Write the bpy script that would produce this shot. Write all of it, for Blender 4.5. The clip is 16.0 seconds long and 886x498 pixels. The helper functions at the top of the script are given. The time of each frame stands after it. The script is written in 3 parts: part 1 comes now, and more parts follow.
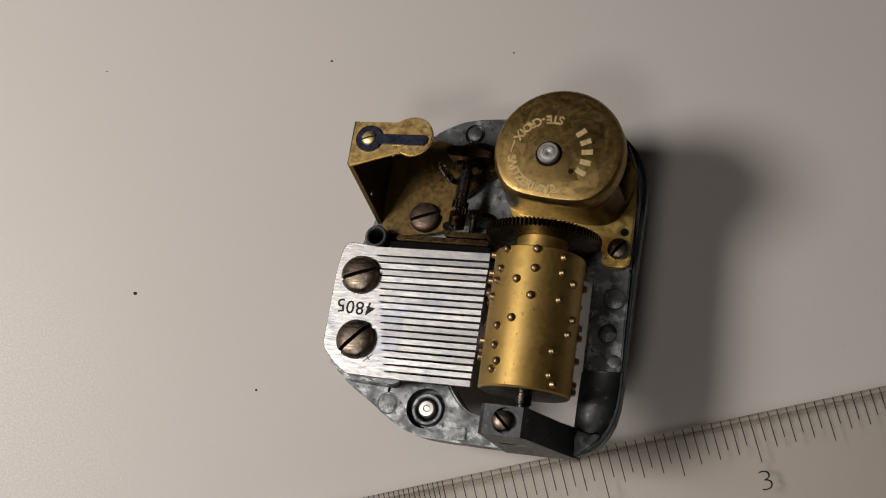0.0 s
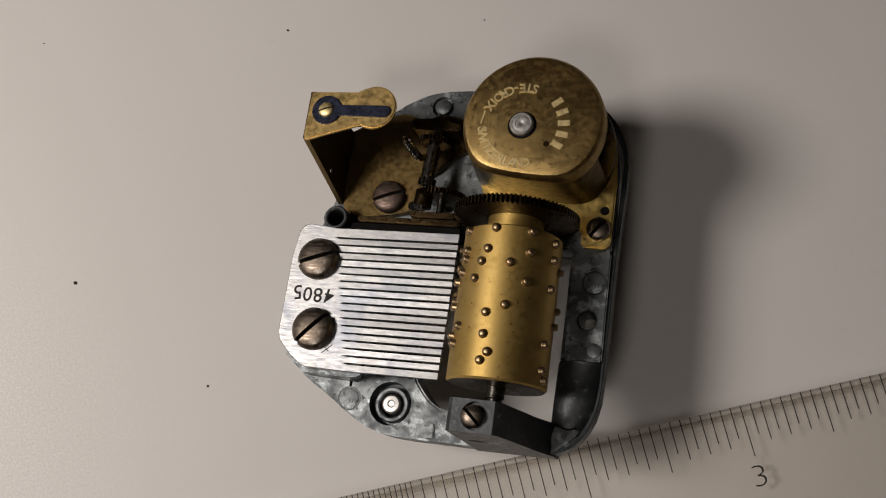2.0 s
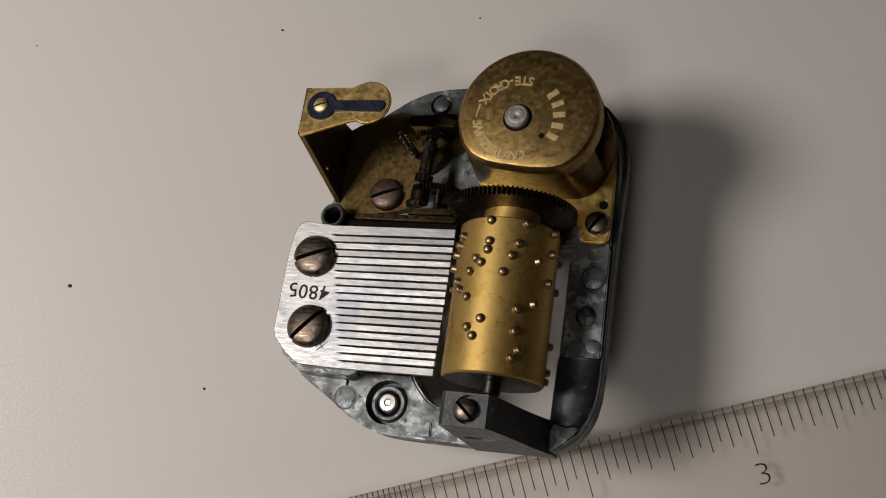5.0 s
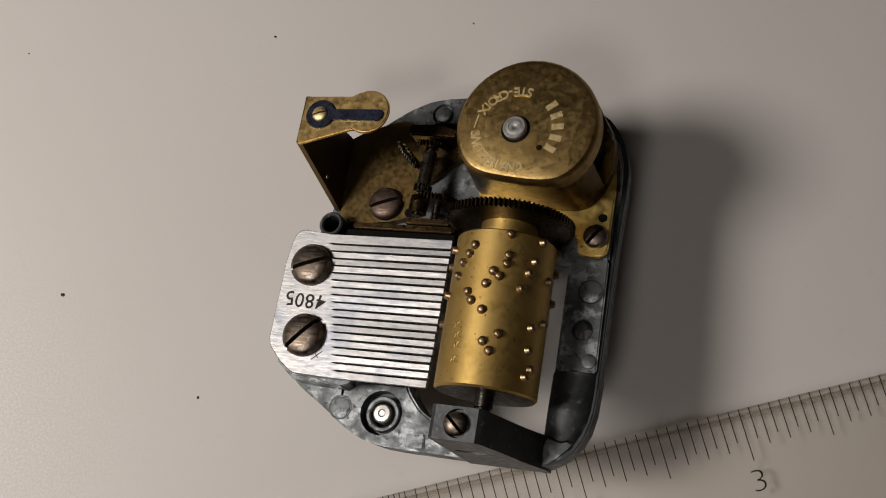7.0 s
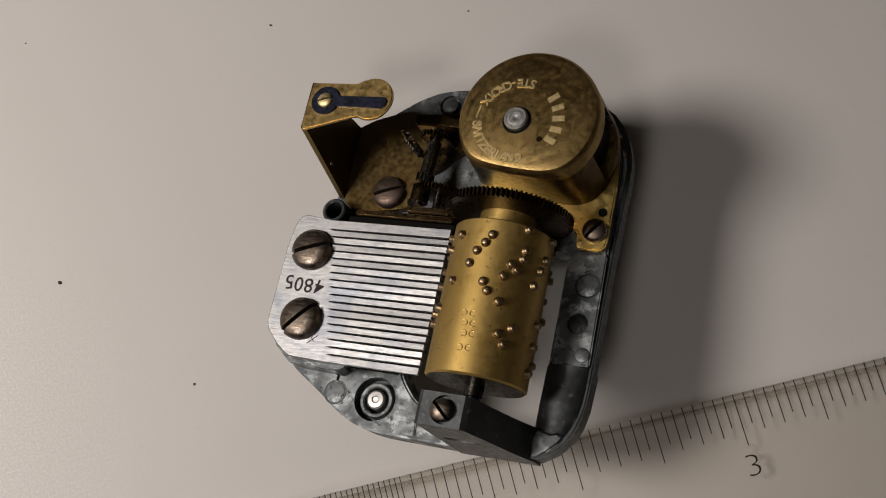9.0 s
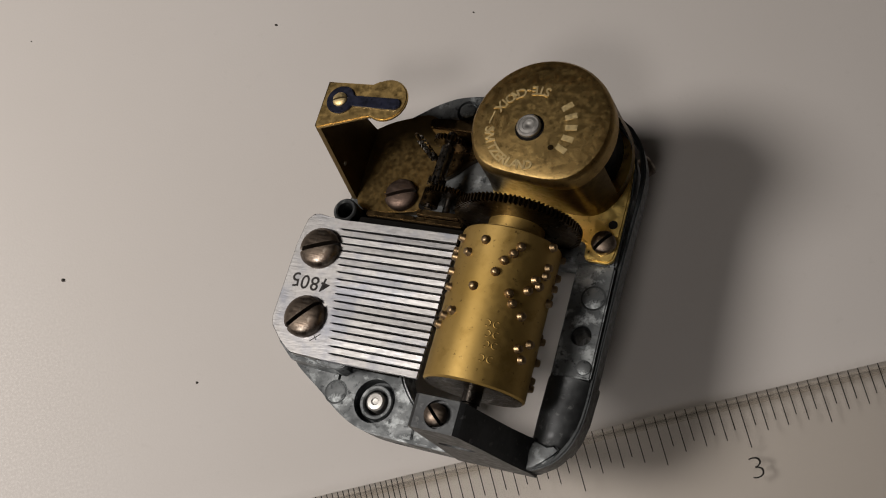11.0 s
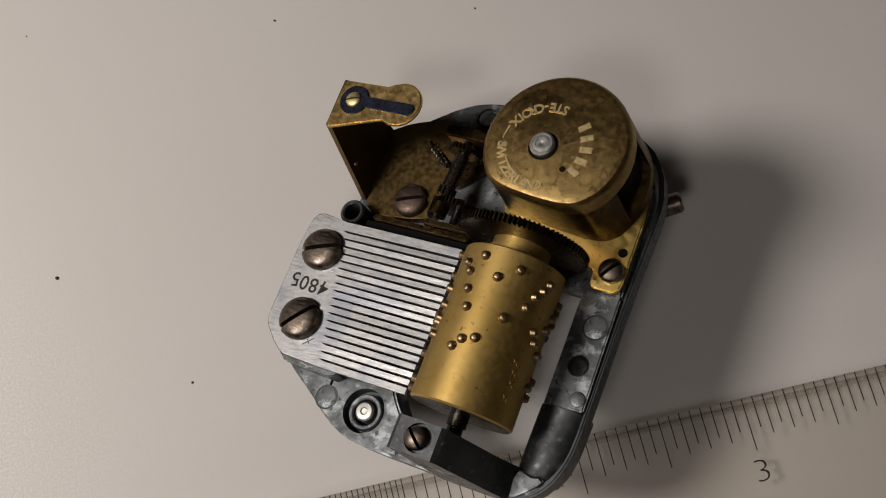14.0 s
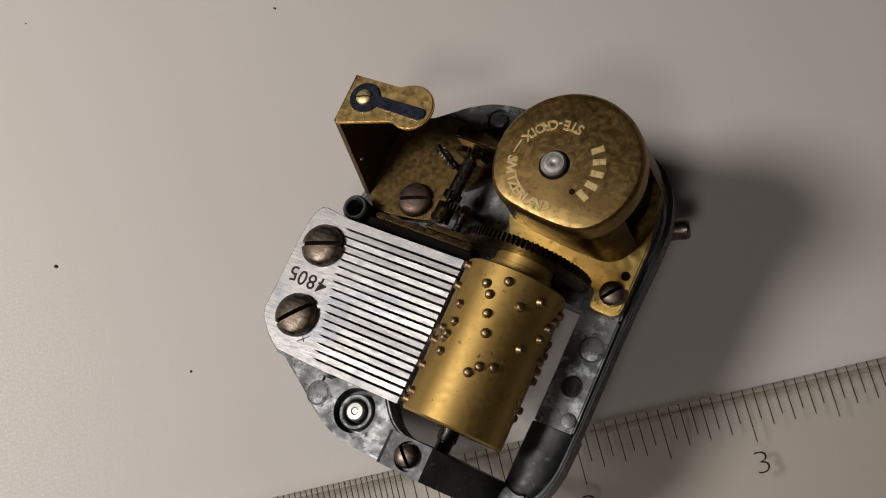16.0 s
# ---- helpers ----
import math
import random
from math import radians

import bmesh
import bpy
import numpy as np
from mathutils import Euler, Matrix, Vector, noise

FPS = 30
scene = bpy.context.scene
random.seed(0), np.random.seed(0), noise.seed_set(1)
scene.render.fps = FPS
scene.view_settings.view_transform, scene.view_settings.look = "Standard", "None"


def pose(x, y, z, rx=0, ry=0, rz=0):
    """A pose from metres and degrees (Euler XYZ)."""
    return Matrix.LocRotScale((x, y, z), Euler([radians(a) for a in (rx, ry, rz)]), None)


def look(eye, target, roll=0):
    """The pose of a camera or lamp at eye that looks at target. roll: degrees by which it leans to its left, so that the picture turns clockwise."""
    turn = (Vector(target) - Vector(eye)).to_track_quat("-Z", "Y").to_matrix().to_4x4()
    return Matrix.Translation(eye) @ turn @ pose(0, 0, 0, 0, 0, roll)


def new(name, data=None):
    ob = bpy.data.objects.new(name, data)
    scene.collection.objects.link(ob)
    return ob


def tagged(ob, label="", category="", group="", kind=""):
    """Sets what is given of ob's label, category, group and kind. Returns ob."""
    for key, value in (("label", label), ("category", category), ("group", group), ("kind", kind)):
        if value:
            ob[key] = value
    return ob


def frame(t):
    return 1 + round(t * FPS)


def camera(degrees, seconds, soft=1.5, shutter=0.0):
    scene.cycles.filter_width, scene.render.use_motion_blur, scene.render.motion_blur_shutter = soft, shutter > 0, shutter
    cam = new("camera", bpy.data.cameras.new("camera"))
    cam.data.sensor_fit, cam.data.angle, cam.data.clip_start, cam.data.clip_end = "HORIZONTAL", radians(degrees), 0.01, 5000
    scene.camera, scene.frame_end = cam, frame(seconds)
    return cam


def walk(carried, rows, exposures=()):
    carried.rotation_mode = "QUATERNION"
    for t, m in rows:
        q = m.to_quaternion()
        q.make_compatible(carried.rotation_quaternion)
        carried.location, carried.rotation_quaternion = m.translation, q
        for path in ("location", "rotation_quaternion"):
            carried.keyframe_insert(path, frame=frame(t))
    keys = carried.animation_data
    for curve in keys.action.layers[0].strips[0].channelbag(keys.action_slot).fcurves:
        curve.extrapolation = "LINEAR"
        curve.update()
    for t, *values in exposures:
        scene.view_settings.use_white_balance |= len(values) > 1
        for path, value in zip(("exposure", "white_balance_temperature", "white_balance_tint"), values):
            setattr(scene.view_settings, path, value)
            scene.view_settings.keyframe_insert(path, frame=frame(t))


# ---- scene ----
cam = camera(48.24, 16.0, soft=1.1)
CAMERA_ROWS = [
    (0, pose(-0.05213, 0.00272, 0.16470, 12.77, -0.63, -12.78)),
    (0.5, pose(-0.05147, 0.00376, 0.15692, 12.64, -1.12, -13.01)),
    (1, pose(-0.05000, 0.00321, 0.15291, 12.45, -1.36, -13.33)),
    (1.5, pose(-0.04845, 0.00255, 0.15197, 12.50, -0.96, -13.40)),
    (2, pose(-0.04897, 0.00273, 0.15218, 12.50, -1.31, -13.61)),
    (2.5, pose(-0.04972, 0.00290, 0.15347, 12.71, -1.34, -13.88)),
    (3, pose(-0.04992, 0.00245, 0.15346, 12.84, -1.36, -14.00)),
    (3.5, pose(-0.05026, 0.00159, 0.15297, 13.09, -1.41, -14.01)),
    (4, pose(-0.04982, 0.00114, 0.15035, 13.12, -1.35, -14.10)),
    (6.5, pose(-0.04826, 0.00194, 0.15068, 13.18, -1.21, -14.26)),
    (7, pose(-0.04771, 0.00221, 0.15019, 13.10, -1.12, -14.43)),
    (7.5, pose(-0.04719, 0.00174, 0.14961, 12.81, -0.80, -14.45)),
    (8, pose(-0.04597, 0.00131, 0.15023, 12.72, -0.62, -14.60)),
    (8.5, pose(-0.04586, 0.00072, 0.15020, 12.74, -0.60, -14.66)),
    (9, pose(-0.04632, 0.00042, 0.15038, 12.83, -0.70, -14.55)),
    (11.5, pose(-0.04732, -0.00070, 0.14991, 13.34, -0.78, -14.14)),
    (12, pose(-0.04778, -0.00040, 0.14978, 13.34, -0.87, -14.16)),
    (12.5, pose(-0.04807, 0.00061, 0.14953, 13.53, -0.99, -14.03)),
    (13, pose(-0.04836, 0.00021, 0.14986, 13.98, -0.99, -13.84)),
    (13.5, pose(-0.04880, -0.00095, 0.14842, 14.19, -1.08, -13.91)),
    (14, pose(-0.04728, -0.00131, 0.14736, 13.71, -0.80, -14.00)),
    (14.5, pose(-0.04719, 0.00032, 0.14695, 12.76, -0.93, -14.03)),
    (15, pose(-0.04704, -0.00040, 0.14635, 12.68, -0.81, -14.04)),
    (15.5, pose(-0.04668, -0.00112, 0.14722, 12.81, -0.57, -13.93)),
    (16, pose(-0.04613, -0.00146, 0.14666, 13.12, -0.44, -13.72)),
]
MOVEMENT_ROWS = [
    (0, pose(-0.02213, 0.04044, 0.01671, -2.62, -16.22, -20.61)),
    (0.5, pose(-0.02195, 0.04033, 0.01619, -2.01, -15.92, -20.90)),
    (1, pose(-0.02195, 0.04031, 0.01587, -2.38, -15.78, -20.87)),
    (1.5, pose(-0.02182, 0.04027, 0.01569, -2.72, -15.53, -20.74)),
    (2, pose(-0.02197, 0.04031, 0.01609, -2.73, -15.86, -20.83)),
    (2.5, pose(-0.02211, 0.04026, 0.01601, -2.47, -15.92, -20.93)),
    (3, pose(-0.02212, 0.04019, 0.01624, -2.58, -15.99, -20.98)),
    (3.5, pose(-0.02222, 0.04027, 0.01599, -2.25, -16.23, -21.08)),
    (4, pose(-0.02210, 0.04029, 0.01615, -3.01, -16.82, -21.08)),
    (6.5, pose(-0.02156, 0.03961, 0.01705, -3.71, -18.45, -22.10)),
    (7, pose(-0.02124, 0.03923, 0.01705, -3.75, -18.82, -22.65)),
    (7.5, pose(-0.02090, 0.03890, 0.01682, -4.11, -18.98, -23.05)),
    (8, pose(-0.02056, 0.03844, 0.01702, -4.30, -19.44, -23.76)),
    (8.5, pose(-0.02036, 0.03814, 0.01718, -4.31, -19.95, -24.52)),
    (9, pose(-0.02022, 0.03777, 0.01726, -4.17, -20.32, -25.14)),
    (11.5, pose(-0.01952, 0.03538, 0.01839, -3.97, -22.61, -29.09)),
    (12, pose(-0.01951, 0.03484, 0.01871, -3.92, -23.38, -30.09)),
    (12.5, pose(-0.01940, 0.03428, 0.01908, -3.69, -23.70, -30.91)),
    (13, pose(-0.01934, 0.03362, 0.01944, -3.33, -23.83, -31.87)),
    (13.5, pose(-0.01947, 0.03296, 0.01966, -3.10, -24.19, -32.75)),
    (14, pose(-0.01928, 0.03186, 0.02003, -1.06, -23.09, -34.37)),
    (14.5, pose(-0.01919, 0.03021, 0.01984, 1.54, -20.38, -36.65)),
    (15, pose(-0.01919, 0.02952, 0.02000, 1.68, -20.44, -37.60)),
    (15.5, pose(-0.01926, 0.02891, 0.02022, 2.16, -20.07, -38.47)),
    (16, pose(-0.01927, 0.02831, 0.02003, 2.33, -19.81, -39.03)),
]

walk(cam, CAMERA_ROWS)

MM = 0.001

# ---- light ----
world = bpy.data.worlds.new("room_air")
scene.world = world
world.use_nodes = True
world.node_tree.nodes["Background"].inputs[0].default_value = (1.0, 0.93, 0.85, 1)
world.node_tree.nodes["Background"].inputs[1].default_value = 0.02


def area_lamp(name, eye, target, size, watts, colour):
    data = bpy.data.lights.new(name, "AREA")
    data.shape, data.size, data.energy, data.color = "DISK", size, watts, colour
    ob = new(name, data)
    ob.matrix_world = look(eye, target)
    return ob


# desk lamp beyond the west edge, ceiling lamp nearly overhead
area_lamp("desk_lamp_light", (-0.285, 0.0755, 0.268), (-0.02, 0.04, 0.0), 0.10, 0.92, (1.0, 0.915, 0.83))
area_lamp("ceiling_lamp_light", (-0.82, -0.72, 1.56), (-0.03, 0.03, 0.0), 0.34, 4.7, (1.0, 0.91, 0.825))
scene.view_settings.exposure = 0.0


# ---- materials ----
def mat(name, colour, rough=0.5, metal=0.0, spots=(), grain=0.0, grain_scale=900.0, rough_vary=0.12, stretch=None, coat=0.0):
    """spots: (scale per metre, low, high, colour) noise masks laid over the base colour."""
    m = bpy.data.materials.new(name)
    m.use_nodes = True
    nt = m.node_tree
    b = nt.nodes["Principled BSDF"]
    b.inputs["Metallic"].default_value = metal
    b.inputs["Roughness"].default_value = rough
    if coat:
        b.inputs["Coat Weight"].default_value = coat
    tc = nt.nodes.new("ShaderNodeTexCoord")
    mp = nt.nodes.new("ShaderNodeMapping")
    nt.links.new(tc.outputs["Object"], mp.inputs["Vector"])
    if stretch:
        mp.inputs["Scale"].default_value = stretch
    last = None
    for scale, low, high, col in spots:
        n = nt.nodes.new("ShaderNodeTexNoise")
        n.inputs["Scale"].default_value, n.inputs["Detail"].default_value, n.inputs["Roughness"].default_value = scale, 6, 0.62
        nt.links.new(tc.outputs["Object"], n.inputs["Vector"])
        r = nt.nodes.new("ShaderNodeMapRange")
        r.inputs["From Min"].default_value, r.inputs["From Max"].default_value = low, high
        nt.links.new(n.outputs["Fac"], r.inputs["Value"])
        x = nt.nodes.new("ShaderNodeMixRGB")
        x.inputs[1].default_value, x.inputs[2].default_value = (*colour, 1), (*col, 1)
        if last:
            nt.links.new(last.outputs[0], x.inputs[1])
        nt.links.new(r.outputs[0], x.inputs[0])
        last = x
    if last:
        nt.links.new(last.outputs[0], b.inputs["Base Color"])
    else:
        b.inputs["Base Color"].default_value = (*colour, 1)
    g = nt.nodes.new("ShaderNodeTexNoise")
    g.inputs["Scale"].default_value, g.inputs["Detail"].default_value = grain_scale, 4
    nt.links.new(mp.outputs[0], g.inputs["Vector"])
    if rough_vary:
        r = nt.nodes.new("ShaderNodeMapRange")
        r.inputs["From Min"].default_value, r.inputs["From Max"].default_value = 0.3, 0.7
        r.inputs["To Min"].default_value, r.inputs["To Max"].default_value = max(0.02, rough - rough_vary), min(1, rough + rough_vary)
        nt.links.new(g.outputs["Fac"], r.inputs["Value"])
        nt.links.new(r.outputs[0], b.inputs["Roughness"])
    if grain:
        bump = nt.nodes.new("ShaderNodeBump")
        bump.inputs["Strength"].default_value, bump.inputs["Distance"].default_value = grain, 0.00008
        nt.links.new(g.outputs["Fac"], bump.inputs["Height"])
        nt.links.new(bump.outputs[0], b.inputs["Normal"])
    return m


TABLE = mat("matt_laminate", (0.66, 0.64, 0.635), 0.55, 0, [(9, 0.35, 0.7, (0.63, 0.605, 0.59)), (420, 0.62, 0.75, (0.62, 0.60, 0.59))], 0.15, 2600)
WALL = mat("wall_paint", (0.44, 0.41, 0.375), 0.9, 0, [(3, 0.3, 0.7, (0.38, 0.355, 0.33))], 0.1, 60)
BRASS_OLD = mat("tarnished_brass", (0.62, 0.44, 0.18), 0.42, 1.0, [(60, 0.36, 0.74, (0.53, 0.37, 0.15)), (520, 0.46, 0.72, (0.45, 0.315, 0.125)), (1700, 0.54, 0.72, (0.30, 0.205, 0.08)), (2600, 0.64, 0.74, (0.72, 0.56, 0.27))], 0.10, 1400, 0.09)
BRASS_BROWN = mat("stained_brass", (0.20, 0.138, 0.056), 0.40, 1.0, [(90, 0.36, 0.70, (0.12, 0.082, 0.034)), (260, 0.48, 0.72, (0.16, 0.105, 0.04))], 0.12, 1400, 0.10)
BRASS = mat("satin_brass", (0.52, 0.36, 0.125), 0.54, 1.0, [(70, 0.42, 0.70, (0.44, 0.295, 0.088)), (420, 0.54, 0.70, (0.40, 0.265, 0.08)), (1300, 0.63, 0.70, (0.20, 0.13, 0.045)), (1700, 0.70, 0.76, (0.70, 0.55, 0.27))], 0.10, 1500, 0.05)
BRASS_SHADED = mat("shaded_brass", (0.25, 0.168, 0.062), 0.38, 1.0, [(110, 0.38, 0.66, (0.13, 0.085, 0.034)), (700, 0.52, 0.72, (0.09, 0.06, 0.025)), (2400, 0.66, 0.74, (0.55, 0.42, 0.19))], 0.15, 1400, 0.1)
BRASS_LIGHT = mat("bright_brass", (0.80, 0.64, 0.34), 0.48, 1.0, [(200, 0.5, 0.8, (0.66, 0.50, 0.22))], 0.05, 3000)
BRASS_DARK = mat("oily_shaded_brass", (0.075, 0.05, 0.024), 0.36, 1.0, [(400, 0.4, 0.7, (0.03, 0.02, 0.011))], 0.15, 1800)
PIN = mat("brass_pin", (0.36, 0.26, 0.15), 0.42, 1.0, [(1500, 0.45, 0.7, (0.15, 0.092, 0.045))])
ZINC = mat("zinc_casting", (0.165, 0.178, 0.188), 0.48, 0.75, [(130, 0.42, 0.58, (0.085, 0.093, 0.10)), (420, 0.53, 0.63, (0.33, 0.357, 0.375)), (1100, 0.56, 0.66, (0.05, 0.055, 0.06))], 1.0, 520, 0.16)
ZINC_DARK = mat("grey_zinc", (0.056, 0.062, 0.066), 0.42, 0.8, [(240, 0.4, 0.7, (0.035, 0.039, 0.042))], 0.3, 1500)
STEEL = mat("brushed_steel", (0.46, 0.46, 0.47), 0.50, 1.0, [(900, 0.5, 0.8, (0.34, 0.335, 0.335)), (150, 0.48, 0.62, (0.32, 0.335, 0.38))], 0.40, 1.0, 0.09, (700, 3200, 3200))


def brushed(m, amount):
    """Grain that runs across the stored tangent, so that highlights spread along it."""
    nt = m.node_tree
    t = nt.nodes.new("ShaderNodeTangent")
    t.direction_type = "UV_MAP"
    nt.nodes["Principled BSDF"].inputs["Anisotropic"].default_value = amount
    nt.links.new(t.outputs[0], nt.nodes["Principled BSDF"].inputs["Tangent"])


brushed(STEEL, 0.4)
brushed(BRASS, 0.25)
BRASS_FOOT = mat("yellow_brass", (0.76, 0.56, 0.19), 0.36, 1.0, [(180, 0.45, 0.75, (0.55, 0.39, 0.12)), (700, 0.56, 0.72, (0.26, 0.18, 0.07))], 0.25, 900, 0.1)
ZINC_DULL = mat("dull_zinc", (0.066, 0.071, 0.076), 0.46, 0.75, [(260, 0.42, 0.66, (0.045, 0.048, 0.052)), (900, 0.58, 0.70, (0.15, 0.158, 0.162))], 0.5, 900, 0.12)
STEEL_DARK = mat("dull_steel", (0.085, 0.078, 0.072), 0.34, 1.0, [(800, 0.4, 0.7, (0.04, 0.037, 0.034))], 0.2, 2500)
# dark spots break the pale steel up into painted glints
WORM_STEEL = mat("glint_steel", (0.48, 0.46, 0.42), 0.20, 1.0, [(700, 0.45, 0.6, (0.06, 0.05, 0.04))])
STEEL_PALE = mat("turned_steel", (0.54, 0.535, 0.525), 0.45, 1.0, [(500, 0.55, 0.8, (0.55, 0.54, 0.53))], 0.05, 2000, 0.06)
SCREW = mat("browned_screw", (0.17, 0.138, 0.112), 0.42, 1.0, [(220, 0.42, 0.62, (0.075, 0.056, 0.046)), (600, 0.52, 0.70, (0.30, 0.265, 0.23))], 0.22, 1.0, 0.12, (500, 3500, 500))
SCREW_RED = mat("rusty_screw", (0.125, 0.09, 0.074), 0.5, 0.9, [(350, 0.4, 0.7, (0.07, 0.048, 0.04)), (800, 0.55, 0.75, (0.22, 0.155, 0.125))], 0.3, 1.0, 0.12, (500, 3500, 500))
BLUED = mat("blued_steel", (0.035, 0.04, 0.075), 0.38, 0.7, [(700, 0.45, 0.75, (0.02, 0.022, 0.03))], 0.2, 2500)
# near-black that paints the shade in slots, holes, recesses and gaps
DARK = mat("painted_shade", (0.006, 0.0055, 0.005), 0.7, 0.0)
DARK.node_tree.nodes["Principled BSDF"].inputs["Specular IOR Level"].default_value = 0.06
INK = mat("black_ink", (0.015, 0.014, 0.013), 0.6)
STAMP = mat("stamped_mark", (0.022, 0.02, 0.02), 0.8)
SPECK = mat("dark_crumb", (0.05, 0.045, 0.04), 0.8)


def clear_plastic(name, colour, gloss, ior=1.25):
    m = bpy.data.materials.new(name)
    m.use_nodes = True
    nt = m.node_tree
    nt.nodes.remove(nt.nodes["Principled BSDF"])
    tr, gl, mx, fr = (nt.nodes.new(k) for k in ("ShaderNodeBsdfTransparent", "ShaderNodeBsdfGlossy", "ShaderNodeMixShader", "ShaderNodeFresnel"))
    tr.inputs[0].default_value = (*colour, 1)
    gl.inputs["Roughness"].default_value = gloss
    fr.inputs[0].default_value = ior
    nt.links.new(fr.outputs[0], mx.inputs[0])
    nt.links.new(tr.outputs[0], mx.inputs[1])
    nt.links.new(gl.outputs[0], mx.inputs[2])
    nt.links.new(mx.outputs[0], nt.nodes["Material Output"].inputs[0])
    return m


ACRYLIC = clear_plastic("clear_acrylic", (0.984, 0.976, 0.962), 0.12)
ACRYLIC_SIDE = clear_plastic("clear_acrylic_side", (0.97, 0.965, 0.955), 0.3, 1.02)


# ---- mesh helpers, in millimetres ----
def finish(bm, bevel=0.0, angle=40):
    if bevel:
        edges = [e for e in bm.edges if len(e.link_faces) == 2 and e.calc_face_angle(0) > radians(angle)]
        bmesh.ops.bevel(bm, geom=edges, offset=bevel, segments=2, affect="EDGES", clamp_overlap=True)
    return bm


def put(name, bm, material, parent=None, label="", smooth=True, sharp=35):
    """Links a bmesh made in millimetres as one mesh object."""
    bmesh.ops.scale(bm, vec=(MM, MM, MM), verts=bm.verts)
    bmesh.ops.recalc_face_normals(bm, faces=bm.faces)
    # grain runs along x
    uv = bm.loops.layers.uv.new("grain")
    for f in bm.faces:
        for c in f.loops:
            c[uv].uv = (c.vert.co.y * 50, -c.vert.co.x * 50)
    me = bpy.data.meshes.new(name)
    bm.to_mesh(me)
    bm.free()
    for p in me.polygons:
        p.use_smooth = smooth
    if smooth:
        me.set_sharp_from_angle(angle=radians(sharp))
    me.materials.append(material)
    ob = new(name, me)
    ob.parent = parent
    if label:
        ob["label"] = label
    return ob


def part(name, bm, material, parent, label="", smooth=True, sharp=35):
    return put(name, bm, material, parent, label, smooth, sharp)


def slab(pts, z0, z1, bevel=0.0, bm=None):
    """Extrudes a plan outline from z0 to z1."""
    one = bmesh.new()
    low = [one.verts.new((x, y, z0)) for x, y in pts]
    high = [one.verts.new((x, y, z1)) for x, y in pts]
    k = len(pts)
    one.faces.new(low[::-1])
    one.faces.new(high)
    for i in range(k):
        one.faces.new((low[i], low[(i + 1) % k], high[(i + 1) % k], high[i]))
    bmesh.ops.recalc_face_normals(one, faces=one.faces)
    finish(one, bevel)
    return join(bm, one)


def soft_outline(pts, keep=(), rounds=2):
    """Cuts the corners of a closed outline; corners in keep stay sharp."""
    sharp = set(keep)
    for _ in range(rounds):
        out = []
        for i, p in enumerate(pts):
            a, b = pts[i - 1], pts[(i + 1) % len(pts)]
            if p in sharp:
                out.append(p)
            else:
                out.append((p[0] * 0.78 + a[0] * 0.22, p[1] * 0.78 + a[1] * 0.22))
                out.append((p[0] * 0.78 + b[0] * 0.22, p[1] * 0.78 + b[1] * 0.22))
        pts = out
    return pts


def join(bm, one):
    if bm is None:
        return one
    me = bpy.data.meshes.new("scratch")
    one.to_mesh(me)
    one.free()
    bm.from_mesh(me)
    bpy.data.meshes.remove(me)
    return bm


def brick(x0, x1, y0, y1, z0, z1, bevel=0.0, bm=None):
    return slab([(x0, y0), (x1, y0), (x1, y1), (x0, y1)], z0, z1, bevel, bm)


def arc(cx, cy, r, a0, a1, n):
    return [(cx + r * math.cos(radians(a0 + (a1 - a0) * i / n)), cy + r * math.sin(radians(a0 + (a1 - a0) * i / n))) for i in range(n + 1)]


def lathe(profile, seg=40, m=None, bm=None):
    """Turns (radius, z) pairs about z; m places the result."""
    one = bmesh.new()
    rings = []
    for r, z in profile:
        if r < 1e-6:
            rings.append([one.verts.new((0, 0, z))])
        else:
            rings.append([one.verts.new((r * math.cos(2 * math.pi * i / seg), r * math.sin(2 * math.pi * i / seg), z)) for i in range(seg)])
    for a, b in zip(rings, rings[1:]):
        for i in range(seg):
            j = (i + 1) % seg
            if len(a) == 1 and len(b) == 1:
                continue
            if len(a) == 1:
                one.faces.new((a[0], b[i], b[j]))
            elif len(b) == 1:
                one.faces.new((a[i], a[j], b[0]))
            else:
                one.faces.new((a[i], a[j], b[j], b[i]))
    if m is not None:
        bmesh.ops.transform(one, matrix=m, verts=one.verts)
    bmesh.ops.recalc_face_normals(one, faces=one.faces)
    return join(bm, one)


def rod(a, b, r, seg=20, chamfer=0.15, bm=None):
    """A round bar from a to b."""
    a, b = Vector(a), Vector(b)
    h = (b - a).length
    turn = (b - a).to_track_quat("Z", "Y").to_matrix().to_4x4()
    return lathe([(0, 0), (r - chamfer, 0), (r, chamfer), (r, h - chamfer), (r - chamfer, h), (0, h)], seg, Matrix.Translation(a) @ turn, bm)


def gear(r_root, r_tip, teeth, z0, z1, bore=0.0, m=None):
    """A spur wheel about z."""
    pts = []
    for i in range(teeth):
        a = 2 * math.pi * i / teeth
        w = 2 * math.pi / teeth
        for f, r in ((-0.30, r_root), (-0.16, r_tip), (0.16, r_tip), (0.30, r_root)):
            pts.append((r * math.cos(a + f * w), r * math.sin(a + f * w)))
    bm = slab(pts, z0, z1)
    if m is not None:
        bmesh.ops.transform(bm, matrix=m, verts=bm.verts)
    return bm


